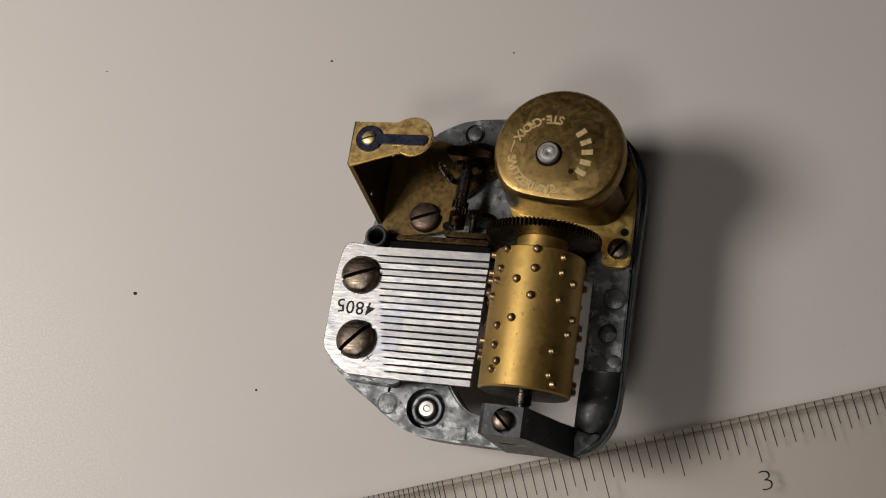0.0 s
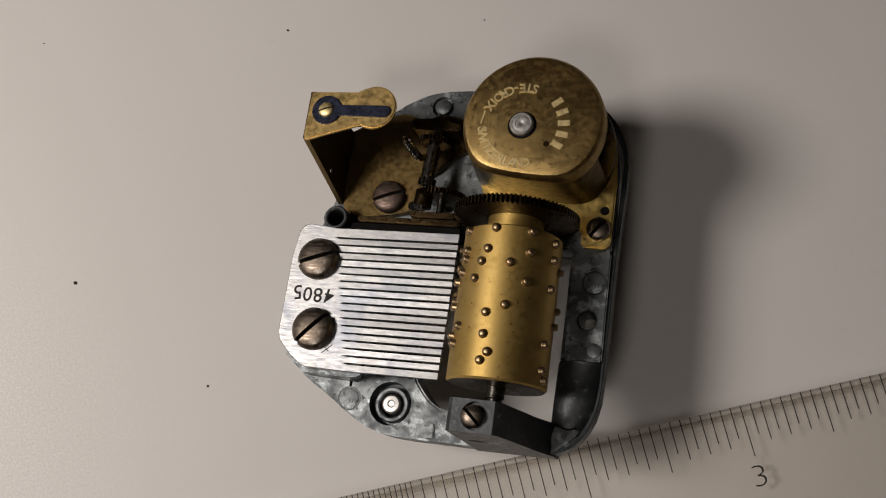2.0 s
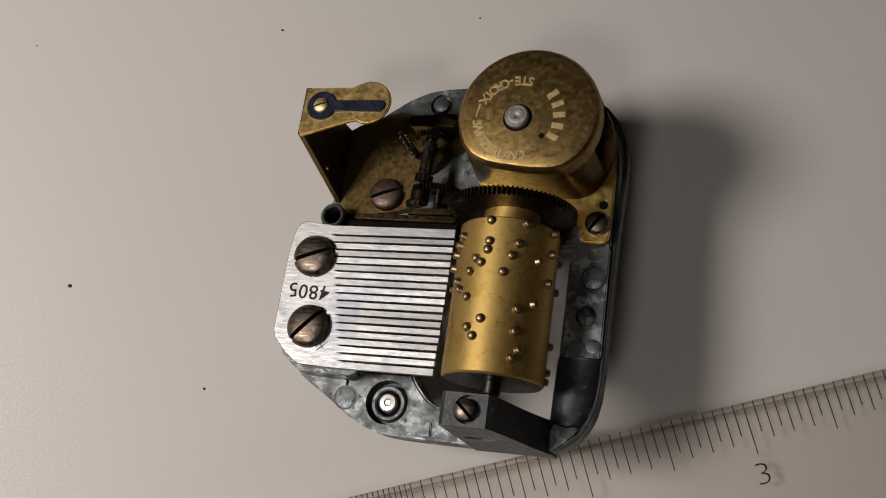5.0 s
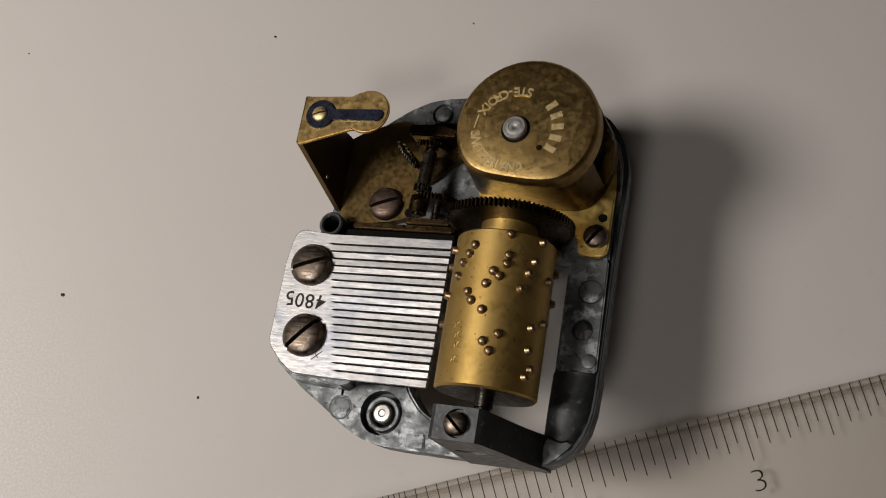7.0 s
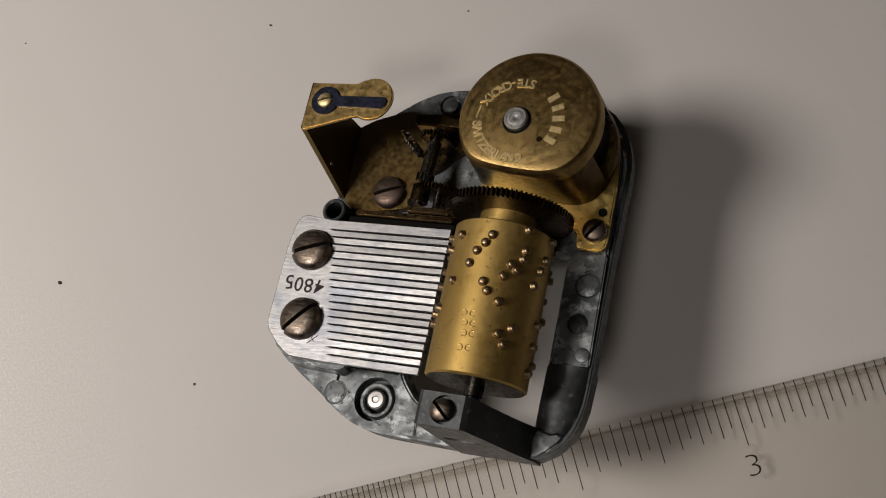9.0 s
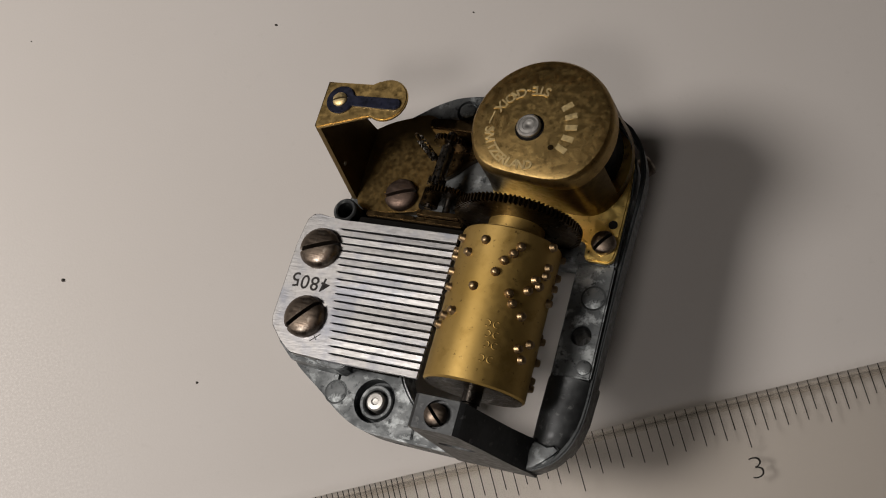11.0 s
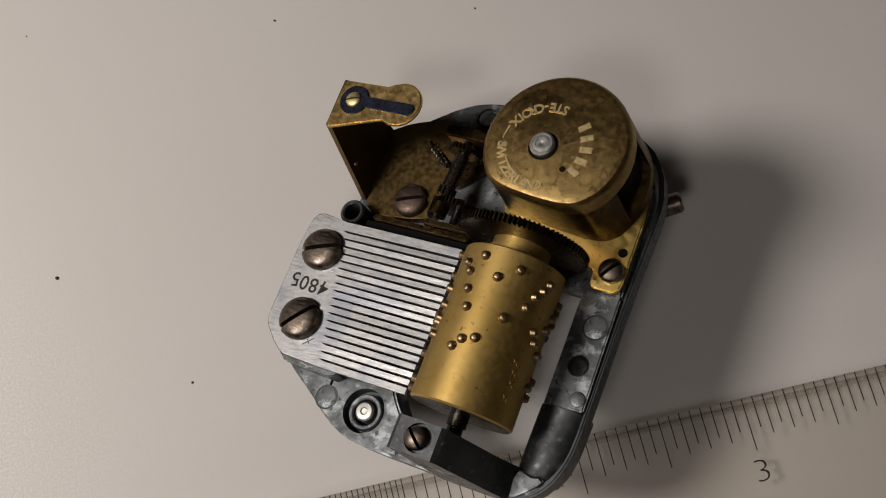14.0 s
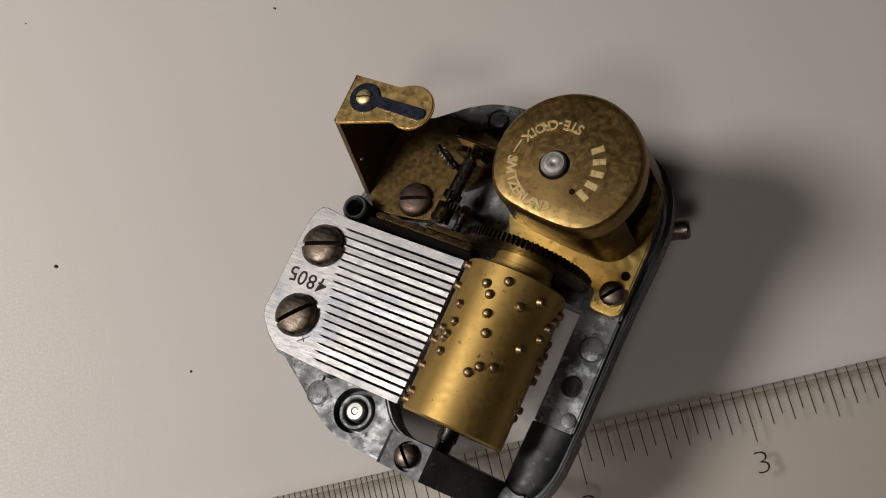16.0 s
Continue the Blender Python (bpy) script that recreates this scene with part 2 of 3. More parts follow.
def screw_head(r, h, slot_deg, slot_w, dome=0.2, seg=40):
    """A slotted head seated at z = 0: two half domes with a gap between them."""
    bm = None
    for side in (1, -1):
        one = lathe([(0, -0.4), (r * 0.98, -0.4), (r, h * 0.55), (r * 0.93, h * 0.8), (r * 0.80, h * 0.97 + dome * 0.2), (r * 0.40, h + dome * 0.75), (0, h + dome)], seg)
        cut = bmesh.ops.bisect_plane(one, geom=one.verts[:] + one.edges[:] + one.faces[:], plane_co=(0, side * slot_w / 2, 0), plane_no=(0, -side, 0), clear_outer=True)
        bmesh.ops.holes_fill(one, edges=[e for e in cut["geom_cut"] if isinstance(e, bmesh.types.BMEdge)])
        bm = join(bm, one)
    bmesh.ops.rotate(bm, cent=(0, 0, 0), matrix=Matrix.Rotation(radians(slot_deg), 3, "Z"), verts=bm.verts)
    return bm


def at(ob, x, y, z, rx=0, ry=0, rz=0):
    ob.matrix_basis = pose(x * MM, y * MM, z * MM, rx, ry, rz)
    return ob


def screw(name, r, h, slot_deg, slot_w, material, parent, label, dome=0.2):
    s = part(name, screw_head(r, h, slot_deg, slot_w, dome), material, parent, label)
    floor = brick(-r * 0.95, r * 0.95, -slot_w / 2 + 0.01, slot_w / 2 - 0.01, -0.3, h * 0.3)
    bmesh.ops.rotate(floor, cent=(0, 0, 0), matrix=Matrix.Rotation(radians(slot_deg), 3, "Z"), verts=floor.verts)
    part("slot", floor, DARK, s)
    return s


def letter_mesh(text, size, depth=0.06, bold=0.0):
    """A bmesh of one word in the built-in font, in millimetres, centred on its baseline."""
    cu = bpy.data.curves.new("word", "FONT")
    cu.body, cu.size, cu.extrude, cu.resolution_u = text, size, depth / 2, 3
    cu.offset = bold
    cu.align_x, cu.align_y = "CENTER", "CENTER"
    ob = new("word", cu)
    dg = bpy.context.evaluated_depsgraph_get()
    me = bpy.data.meshes.new_from_object(ob.evaluated_get(dg))
    bm = bmesh.new()
    bm.from_mesh(me)
    bpy.data.objects.remove(ob)
    bpy.data.curves.remove(cu)
    bpy.data.meshes.remove(me)
    return bm


def cut(ob, bm):
    """Takes a closed shape, in millimetres, out of ob's mesh."""
    bmesh.ops.scale(bm, vec=(MM, MM, MM), verts=bm.verts)
    bmesh.ops.recalc_face_normals(bm, faces=bm.faces)
    me = bpy.data.meshes.new("cutter")
    bm.to_mesh(me)
    bm.free()
    tool = new("cutter", me)
    mod = ob.modifiers.new("cut", "BOOLEAN")
    mod.operation, mod.solver, mod.object, mod.use_self = "DIFFERENCE", "EXACT", tool, True
    done = bpy.data.meshes.new_from_object(ob.evaluated_get(bpy.context.evaluated_depsgraph_get()))
    ob.modifiers.remove(mod)
    old, done.name = ob.data, ob.data.name
    ob.data = done
    bpy.data.meshes.remove(old)
    bpy.data.objects.remove(tool)
    bpy.data.meshes.remove(me)
    for p in ob.data.polygons:
        p.use_smooth = True
    ob.data.set_sharp_from_angle(angle=radians(30))


# ---- the room and the table ----
def setting():
    top = put("tabletop", brick(-700, 600, -420, 620, -25, 0, 2), TABLE)
    tagged(top, "pale grey matt laminate tabletop with a few crumbs", "table", kind="structure")
    put("floor", brick(-2600, 2600, -2600, 2600, -800, -780), WALL)
    tagged(bpy.data.objects["floor"], "plain floor of the room", "floor", kind="structure")
    for name, q in (("wall_north", (-2600, 2600, 2600, 2700)), ("wall_south", (-2600, 2600, -2700, -2600)), ("wall_west", (-2700, -2600, -2600, 2600)), ("wall_east", (2600, 2700, -2600, 2600))):
        tagged(put(name, brick(*q, -780, 1800), WALL), "plain painted wall of the room", "wall", kind="structure")
    tagged(put("ceiling", brick(-2700, 2700, -2700, 2700, 1800, 1900), WALL), "plain painted ceiling", "ceiling", kind="structure")


setting()


# ---- the ruler ----
INCH = 25.4
RULER_T = 2.6


def ruler_edge(x):
    """The cut edge runs slightly askew of the printed scale."""
    return -0.018 * (x - 20.0)


def ruler_strip(y0, y1, z0, z1):
    return slab([(-82, y0 + ruler_edge(-82)), (75, y0 + ruler_edge(75)), (75, y1 + ruler_edge(75)), (-82, y1 + ruler_edge(-82))], z0, z1)


def ruler():
    e = new("ruler")
    body = part("body", ruler_strip(-32, 0, 0.06, RULER_T - 0.02), ACRYLIC, e, "clear acrylic strip", False)
    body.data.materials.append(ACRYLIC_SIDE)
    for p in body.data.polygons:
        p.material_index = int(p.normal.y > 0.5)
    # tinted strips paint the dark line where the rounded edge bends the light
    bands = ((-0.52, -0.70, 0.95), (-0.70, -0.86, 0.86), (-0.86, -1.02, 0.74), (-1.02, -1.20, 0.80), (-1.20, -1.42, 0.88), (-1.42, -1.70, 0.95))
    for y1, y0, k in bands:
        part("edge_band", ruler_strip(y0, y1, RULER_T - 0.012, RULER_T + 0.002), clear_plastic("edge_shade_acrylic", (k, k * 0.985, k * 0.96), 0.3), e, "soft dark line painted for light bent at the ruler's edge", False)

    def tick(x, length):
        bm = brick(-0.075, 0.075, -length, ruler_edge(x) - 0.03, RULER_T - 0.01, RULER_T + 0.02)
        t = part("tick", bm, INK, e, "", False)
        t.location.x = x * MM

    for i in range(0, 16 * 6):
        length = 7.3 if i % 16 == 0 else 6.7 if i % 8 == 0 else 5.5 if i % 2 == 0 else 4.3
        tick((i / 16 - 3) * INCH, length)
        if i < 16:
            tick(((i + 0.5) / 16 - 3) * INCH, 3.3)
    for word, x in (("3", -0.15), ("2", -25.6)):
        bm = letter_mesh(word, 4.7, 0.03, -0.11)
        bmesh.ops.scale(bm, vec=(1.28, 1, 1), verts=bm.verts)
        bmesh.ops.translate(bm, vec=(x, -10.35, RULER_T + 0.005), verts=bm.verts)
        part("numeral", bm, INK, e, "black printed number", False)
    return tagged(e, "clear acrylic inch ruler with black tick marks lying on the table", "ruler")


ruler()


# ---- crumbs ----
def crumb(x, y, r):
    bm = bmesh.new()
    bmesh.ops.create_icosphere(bm, subdivisions=2, radius=r)
    for v in bm.verts:
        v.co *= 0.75 + 0.5 * noise.noise(v.co * 5 + Vector((x, y, 0)))+0.1
        v.co.z = v.co.z * 0.6 + r * 0.5
    ob = put("crumb", bm, SPECK)
    ob.location = (x * MM, y * MM, 0)
    tagged(ob, "tiny dark crumb lying on the tabletop", "crumb", "crumbs on the table")


for q in ((-94.4, 42.6, 0.30), (-77.5, 22.2, 0.20), (-53.9, 76.5, 0.20), (-21.8, 71.0, 0.16), (-93.1, 83.2, 0.12)):
    crumb(*q)


# ---- the musical movement: x east, y north along the cylinder, z off the bedplate ----
movement = new("music_box_movement")
tagged(movement, "wind-up brass, steel and zinc musical movement tilted on the tabletop", "music box")

CYL_X, CYL_Z, CYL_R, CYL_S, CYL_N = -1.35, 6.25, 6.6, -33.55, -13.45
DRUM_X, DRUM_Y, DRUM_R, DRUM_Z = 0.35, 1.3, 9.6, 12.5
ARBOR_X, ARBOR_Y = -0.85, 0.45
BLOCK_Z = 14.5


def bedplate():
    # south-west apron, comb block with its ledge, north plate
    bm = slab(soft_outline([(-31.2, -33.6), (-29.2, -34.9), (-25.7, -36.9), (-23.6, -38.4), (-20.6, -40.0), (-17.9, -40.8), (-14.5, -41.0), (-4.2, -41.0), (-4.2, -37.0), (-9.6, -36.7), (-11.6, -35.7), (-13.0, -34.2), (-14.2, -32.6), (-15.0, -29), (-32.4, -29), (-32.6, -31.6)], ((-4.2, -41.0), (-4.2, -37.0), (-15.0, -29), (-32.4, -29))), -5, 0, 0.3)
    bm = slab([(-33.0, -29.8), (-32.3, -31.8), (-29.6, -33.9), (-22.6, -34.1), (-21.3, -33.2), (-21.3, -13.6), (-27, -12.9), (-31.6, -13.0), (-32.7, -14.5)], -7.8, 4.3, 0.5, bm)
    bm = slab(soft_outline([(-31.6, -29.3), (-28.6, -33.0), (-22.6, -34.3), (-20.6, -34.0), (-20.2, -33.0), (-22.0, -31.5), (-22.0, -13.6), (-27, -13.3), (-31.8, -13.6)]), 4.1, 5.38, 0.15, bm)
    bm = slab(soft_outline([(-32.6, -12.0), (-32.4, -28.9), (-21.8, -28.8), (-15.0, -28.8), (-14.6, -13.5), (-9.2, -12.7), (6.5, -12.7), (11.1, -12.7), (11.1, 0.5), (10.0, 4.6), (7.3, 8.3), (2, 10.6), (-6, 11.6), (-13.6, 11.2), (-15.9, 11.0), (-18.4, 10.5), (-21.3, 9.1), (-23.8, 7.3), (-26.2, 5.6), (-28.6, 2.6), (-29.6, -2.0), (-31.0, -8.6)], ((-32.4, -28.9), (-21.8, -28.8), (-15.0, -28.8), (-14.6, -13.5), (-9.2, -12.7), (6.5, -12.7), (11.1, -12.7))), -5, -0.02, 0.3, bm)
    bed = part("bedplate", bm, ZINC, movement, "mottled grey zinc die-cast bedplate")
    cut(bed, lathe([(0, -1.8), (2.95, -1.8), (3.05, 0.02), (3.05, 1), (0, 1)], 48, pose(-17.3, -36.55, 0)))
    cut(bed, lathe([(0, -0.9), (1.65, -0.9), (1.7, 0.02), (1.7, 1), (0, 1)], 40, pose(-16.0, 8.4, 0)))
    cut(bed, brick(-23.7, -23.3, -34.9, -33.9, -1.2, 1))
    return bed


def rails():
    # east rail with a round hole through it
    bm = slab([(6.1, -28.2), (11.15, -28.0), (11.1, -12.72), (6.1, -12.72), (6.0, -22.5)], -5, 0, 0.2)
    bm = slab([(5.35, -28.2), (6.4, -28.2), (6.3, -12.72), (5.4, -12.72)], -5, -1.7, 0.3, bm)
    # unseen ribs below, added to block lamp light passing under the casting
    bm = slab([(6.2, -38.0), (7.15, -38.0), (7.15, -4.0), (6.2, -4.0)], -10.5, -4.9, 0.1, bm)
    bm = slab([(-9.0, -38.4), (6.4, -38.4), (6.4, -37.4), (-9.0, -37.4)], -10.0, -4.9, 0.1, bm)
    rail = part("side_rail", bm, ZINC, movement, "grey zinc rail with a round hole", True, 30)
    cut(rail, lathe([(0, -6), (1.32, -6), (1.32, -0.15), (1.45, 0.02), (1.45, 1), (0, 1)], 36, pose(8.68, -22.45, 0)))
    # darker sleeve stands in for the shade on the hole's wall
    part("hole_shade", lathe([(1.34, -0.2), (1.22, -0.5), (1.22, -4.9), (1.34, -4.9), (1.34, -0.2)], 32, pose(8.68, -22.45, 0)), ZINC_DARK, rail, "dark sleeve painted as the shaded wall of the round hole")
    # upright lip round the east and south edge of the casting
    lip = [(4.4, -41.1), (6.9, -40.5), (9.0, -39.1), (10.5, -36.8), (11.4, -33.8), (11.65, -30), (11.8, -12.0), (12.35, -0.4), (11.95, 2.6), (10.8, 5.9), (8.2, 9.1), (2.8, 11.5), (-3.0, 12.2), (-3.0, 11.6), (2.4, 10.95), (7.7, 8.65), (10.2, 5.6), (11.3, 2.3), (11.65, -0.4), (11.25, -12), (11.15, -30), (10.9, -33.6), (9.95, -36.4), (8.5, -38.5), (6.6, -40.0), (4.4, -40.6)]
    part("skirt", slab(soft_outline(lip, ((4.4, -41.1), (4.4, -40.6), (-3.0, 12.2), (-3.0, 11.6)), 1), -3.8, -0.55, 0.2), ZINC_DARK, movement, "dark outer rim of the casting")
    # rounded stretch of the rail, bent over at its south end
    one = bmesh.new()
    rows = []
    for y, x0, x1, top in ((-28.15, 5.25, 11.5, 0.1), (-28.5, 5.15, 11.55, -0.05), (-33.0, 5.0, 11.3, -0.15), (-35.4, 4.95, 10.8, -0.3), (-37.0, 4.9, 10.1, -0.55), (-37.5, 4.9, 9.8, -0.9)):
        mid, half = (x0 + x1) / 2, (x1 - x0) / 2
        ring = [(mid - half * math.cos(radians(a)), top - 2.6 + 2.6 * math.sin(radians(a)) ** 0.8) for a in range(0, 181, 12)]
        rows.append([one.verts.new((x, y, z)) for x, z in [(x0, -5)] + ring + [(x1, -5)]])
    for a, b in zip(rows, rows[1:]):
        for i in range(len(a) - 1):
            one.faces.new((a[i], a[i + 1], b[i + 1], b[i]))
        one.faces.new((a[-1], a[0], b[0], b[-1]))
    one.faces.new(rows[0])
    one.faces.new(rows[-1][::-1])
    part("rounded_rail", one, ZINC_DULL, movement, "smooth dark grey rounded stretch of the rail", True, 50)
    rng = random.Random(8)
    bm = slab([(5.0, -40.9), (6.4, -40.5), (7.6, -39.6), (8.8, -38.4), (9.35, -37.5), (8.6, -37.0), (7.6, -37.25), (6.4, -36.95), (5.6, -37.1), (5.2, -38.6)], -5, -0.1, 0.25)
    for v in bm.verts:
        if v.co.z > -0.6:
            v.co.z += rng.uniform(-0.3, 0.12)
    part("corner", bm, ZINC, movement, "pale chipped corner of the casting")
    # bearing block that slopes down to the rail on its east side
    sh = bmesh.new()
    outline = [(-5.2, -5), (-5.2, BLOCK_Z - 0.3), (-4.7, BLOCK_Z), (0.6, BLOCK_Z), (1.2, BLOCK_Z - 0.5), (2.6, 9.6), (4.0, 4.2), (5.2, 0.6), (6.0, -1.0), (6.2, -3.9)]
    a = [sh.verts.new((x, -40.55 - 0.03 * (BLOCK_Z - z), z)) for x, z in outline]
    b = [sh.verts.new((x, -36.5 if x < 2 else -36.7, z)) for x, z in outline]
    sh.faces.new(a)
    sh.faces.new(b[::-1])
    k = len(outline)
    for i in range(k):
        sh.faces.new((a[i], a[(i + 1) % k], b[(i + 1) % k], b[i]))
    finish(sh, 0.35, 30)
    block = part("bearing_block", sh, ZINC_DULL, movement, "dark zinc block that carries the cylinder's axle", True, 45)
    cut(block, lathe([(0, 0), (1.75, 0), (1.75, 3), (0, 3)], 36, pose(-1.75, -38.5, BLOCK_Z - 0.8)))
    slot = lathe([(0, -0.6), (1.0, -0.6), (1.0, 1.5), (0, 1.5)], 24, pose(0, 0, 0, 90, 0, 0))
    bmesh.ops.scale(slot, vec=(2.6, 1, 1), verts=slot.verts)
    bmesh.ops.translate(slot, vec=(-1.6, -40.9, 6.2), verts=slot.verts)
    cut(block, slot)
    at(screw("bearing_screw", 1.4, 0.8, -42, 0.4, SCREW, movement, "small browned slotted screw"), -2.15, -38.55, BLOCK_Z - 0.5)


def rivets():
    at(part("washer", lathe([(1.75, -1.9), (1.75, -0.35), (1.95, -0.2), (2.3, -0.2), (2.45, -0.4), (2.45, -1.9)], 40), ZINC, movement, "raised zinc ring round the rivet"), -17.15, -36.65, 0.0)
    # floor blackened for the shade down in the recess
    at(part("recess_floor", lathe([(0, -1.5), (1.75, -1.5), (1.75, -1.8), (0, -1.8)], 40), DARK, movement, "recess floor coloured dark for the shade round the rivet"), -17.15, -36.65, 0.0)
    at(part("rivet", lathe([(1.35, -1.6), (1.33, 0.0), (1.1, 0.2), (0.55, 0.24), (0.4, 0.12), (0, 0.1)], 32), STEEL_PALE, movement, "bright round rivet"), -17.1, -36.6, 0.0)
    for x, y in ((-23.4, -36.45), (9.2, -17.2)):
        at(part("plug", lathe([(1.5, -0.1), (1.45, 0.05), (1.3, 0.09), (0, 0.08)], 36), ZINC, movement, "flat round mark in the casting"), x, y, 0.0)
        at(part("plug_ring", lathe([(1.5, 0.012), (1.72, 0.012), (1.72, -0.1), (1.5, -0.1), (1.5, 0.012)], 36), ZINC_DARK, movement), x, y, 0.0)
    at(part("rivet", lathe([(1.25, -0.9), (1.2, 0.1), (0.95, 0.25), (0, 0.27)], 32), ZINC, movement, "flat zinc rivet"), -16.0, 8.4, 0.0)
    at(part("boss", brick(-1.25, 1.25, -0.95, 0.95, -0.1, 0.3, 0.14), ZINC, movement, "low square pad on the casting"), -11.7, -39.7, 0.0, 0, 0, 6)
    at(part("boss", lathe([(1.05, -0.1), (0.95, 0.22), (0.7, 0.3), (0, 0.3)], 20), ZINC, movement), 10.0, -26.6, 0.0)
    # open tube beside the comb
    at(part("tube", lathe([(1.2, -0.2), (1.2, 4.6), (1.4, 4.8), (1.6, 4.8), (1.8, 4.6), (1.8, -0.2)], 32), ZINC_DULL, movement, "short open zinc tube"), -28.2, -11.4, 0.0)
    at(part("tube_floor", lathe([(0, 0.6), (1.2, 0.6), (1.2, 0.2), (0, 0.2)], 24), DARK, movement), -28.2, -11.4, 0.0)


COMB_PITCH, COMB_FIRST = 1.038, -14.93


def comb_y(i, x):
    """The line of slit i; the teeth run a little askew of the bedplate."""
    return COMB_FIRST - COMB_PITCH * i + 0.014 * (x + 18.0)


def comb():
    z0, z1 = 5.4, 6.7
    n = 19
    root_n, root_s = -27.1, -22.6
    plate = slab([(-32.8, -18.2), (-32.84, -28.6), (-32.8, -29.2), (-32.4, -30.2), (-30.5, -32.1), (-29.0, -33.15), (-28.3, -33.45), (root_s, -33.62), (-25.4, -20.0), (root_n, -13.6), (-30.8, -13.25), (-31.6, -13.45), (-32.2, -14.2), (-32.45, -15.2)], z0, z1, 0.1)
    c = part("comb", plate, STEEL, movement, "bright brushed steel comb with its row of teeth")
    rim = slab([(-32.86, -18.2), (-32.92, -28.6), (-32.86, -29.24), (-32.46, -30.26), (-30.54, -32.18), (-29.03, -33.23), (-28.3, -33.53), (-24.0, -33.62), (-28.0, -13.5), (-30.8, -13.17), (-31.66, -13.38), (-32.28, -14.17), (-32.52, -15.2)], z0 + 0.02, z1 - 0.14)
    part("plate_edge", rim, STEEL_DARK, c, "darkened edge of the comb plate", False)
    rng = random.Random(4)
    for i in range(n):
        north = (lambda x: comb_y(i - 1, x)) if i else (lambda x: -13.56 + 0.012 * (x + 18))
        south = (lambda x: comb_y(i, x)) if i < n - 1 else (lambda x: -33.58 + 0.010 * (x + 18))
        f = i / (n - 1)
        root = root_n + (root_s - root_n) * f - 0.03
        lean, lift = rng.uniform(-0.03, 0.03), rng.uniform(-0.06, 0.06)
        tip = -8.95 - 0.2 * f + rng.uniform(-0.06, 0.06)
        gap = 0.165
        sections = ((root - 0.25, 0.002, z0, 0, 0), (root + 0.15 + rng.uniform(-0.5, 0.25), 0.02, z0 + 0.1, 0, 0), (root + 0.75, gap * 0.8, z0 + 0.35, lean * 0.5, 0), (-18.0, gap, z0 + 0.4, lean, lift * 0.4), (tip, gap * 1.1, z1 - 0.6, lean, lift))
        bm = bmesh.new()
        rings = []
        for x, g, low, le, li in sections:
            a, b = south(x) + (g if i < n - 1 else 0), north(x) - (g if i else 0)
            rings.append([bm.verts.new(p) for p in ((x, a, low + li), (x, b, low + li), (x, b, z1 - 0.004 + le + li), (x, a, z1 - 0.004 - le + li))])
        bm.faces.new(rings[0][::-1])
        bm.faces.new(rings[-1])
        for a, d in zip(rings, rings[1:]):
            for k in range(4):
                bm.faces.new((a[k], a[(k + 1) % 4], d[(k + 1) % 4], d[k]))
        part("tooth", bm, STEEL, c, "", True, 25)
    for ch, x, y, turn in (("4", -26.3, -23.45, 170), ("8", -27.95, -23.4, 184), ("0", -29.5, -23.35, 180), ("5", -31.05, -23.2, 190)):
        bm = letter_mesh(ch, 2.9, 0.05, 0.02)
        bmesh.ops.rotate(bm, cent=(0, 0, 0), matrix=Matrix.Rotation(radians(turn), 3, "Z"), verts=bm.verts)
        at(part("stamped_digit", bm, STAMP, c, "stamped dark digit of the tune number", False), x, y, z1 + 0.006)
    mark = brick(-0.95, 0.95, -0.06, 0.06, 0, 0.02)
    brick(-0.05, 0.05, -0.4, 0.4, 0.0, 0.022, 0, mark)
    at(part("scratch", mark, STAMP, c), -25.3, -30.9, z1 + 0.003, 0, 0, 42)
    for x, y, q in ((-28.6, -18.45, 20), (-27.6, -28.4, 47)):
        at(screw("comb_screw", 2.95, 1.5, q, 0.62, SCREW, movement, "browned slotted dome screw"), x, y, z1)
    # black strip under the teeth, put in for the shade there
    part("under_comb_shade", brick(-21.5, -14, -33.0, -13.8, 1.2, 2.0, 0.1), DARK, movement, "dark strip put in for the shade under the comb")
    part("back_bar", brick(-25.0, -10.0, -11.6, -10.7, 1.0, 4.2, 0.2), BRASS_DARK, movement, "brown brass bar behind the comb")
    # black filler painting the shade of the gap behind the comb
    part("comb_gap_shade", brick(-26.2, -9.8, -12.9, -11.6, -0.5, 3.4, 0.1), DARK, movement, "dark filler for the shaded gap behind the comb")


PINS = []


def track(y, *degrees):
    """The pins of one tune track: its place along the cylinder and their turns round it."""
    PINS.extend((a, y + 0.4) for a in degrees)


track(-32.89, -256, 51)
track(-31.77, -251, -31, 45)
track(-30.65, -24)
track(-29.53, -76)
track(-28.41, -254, -84, -31, 45)
track(-27.29, -191, -69)
track(-26.17, -231, -183)
track(-25.61, -170, -31, 65)
track(-25.05, -253)
track(-24.49, -235, -90, -11)
track(-23.93, -233)
track(-23.38, -245, -104, 71)
track(-22.26, -230, -191, -150, -110)
track(-21.14, -90, -51, 9, 46)
track(-20.02, -234, -198, -130, -77)
track(-19.46, -84)
track(-18.90, -44, -11)
track(-18.34, -124, -71, 65)
track(-17.78, -255, -204, -170)
track(-17.22, -116, -70, -38, 10, 46)
track(-16.66, -212)
track(-16.10, -150, -110)
track(-15.54, -191)
track(-14.98, -253, 46)
track(-14.42, -71, -31, 10)



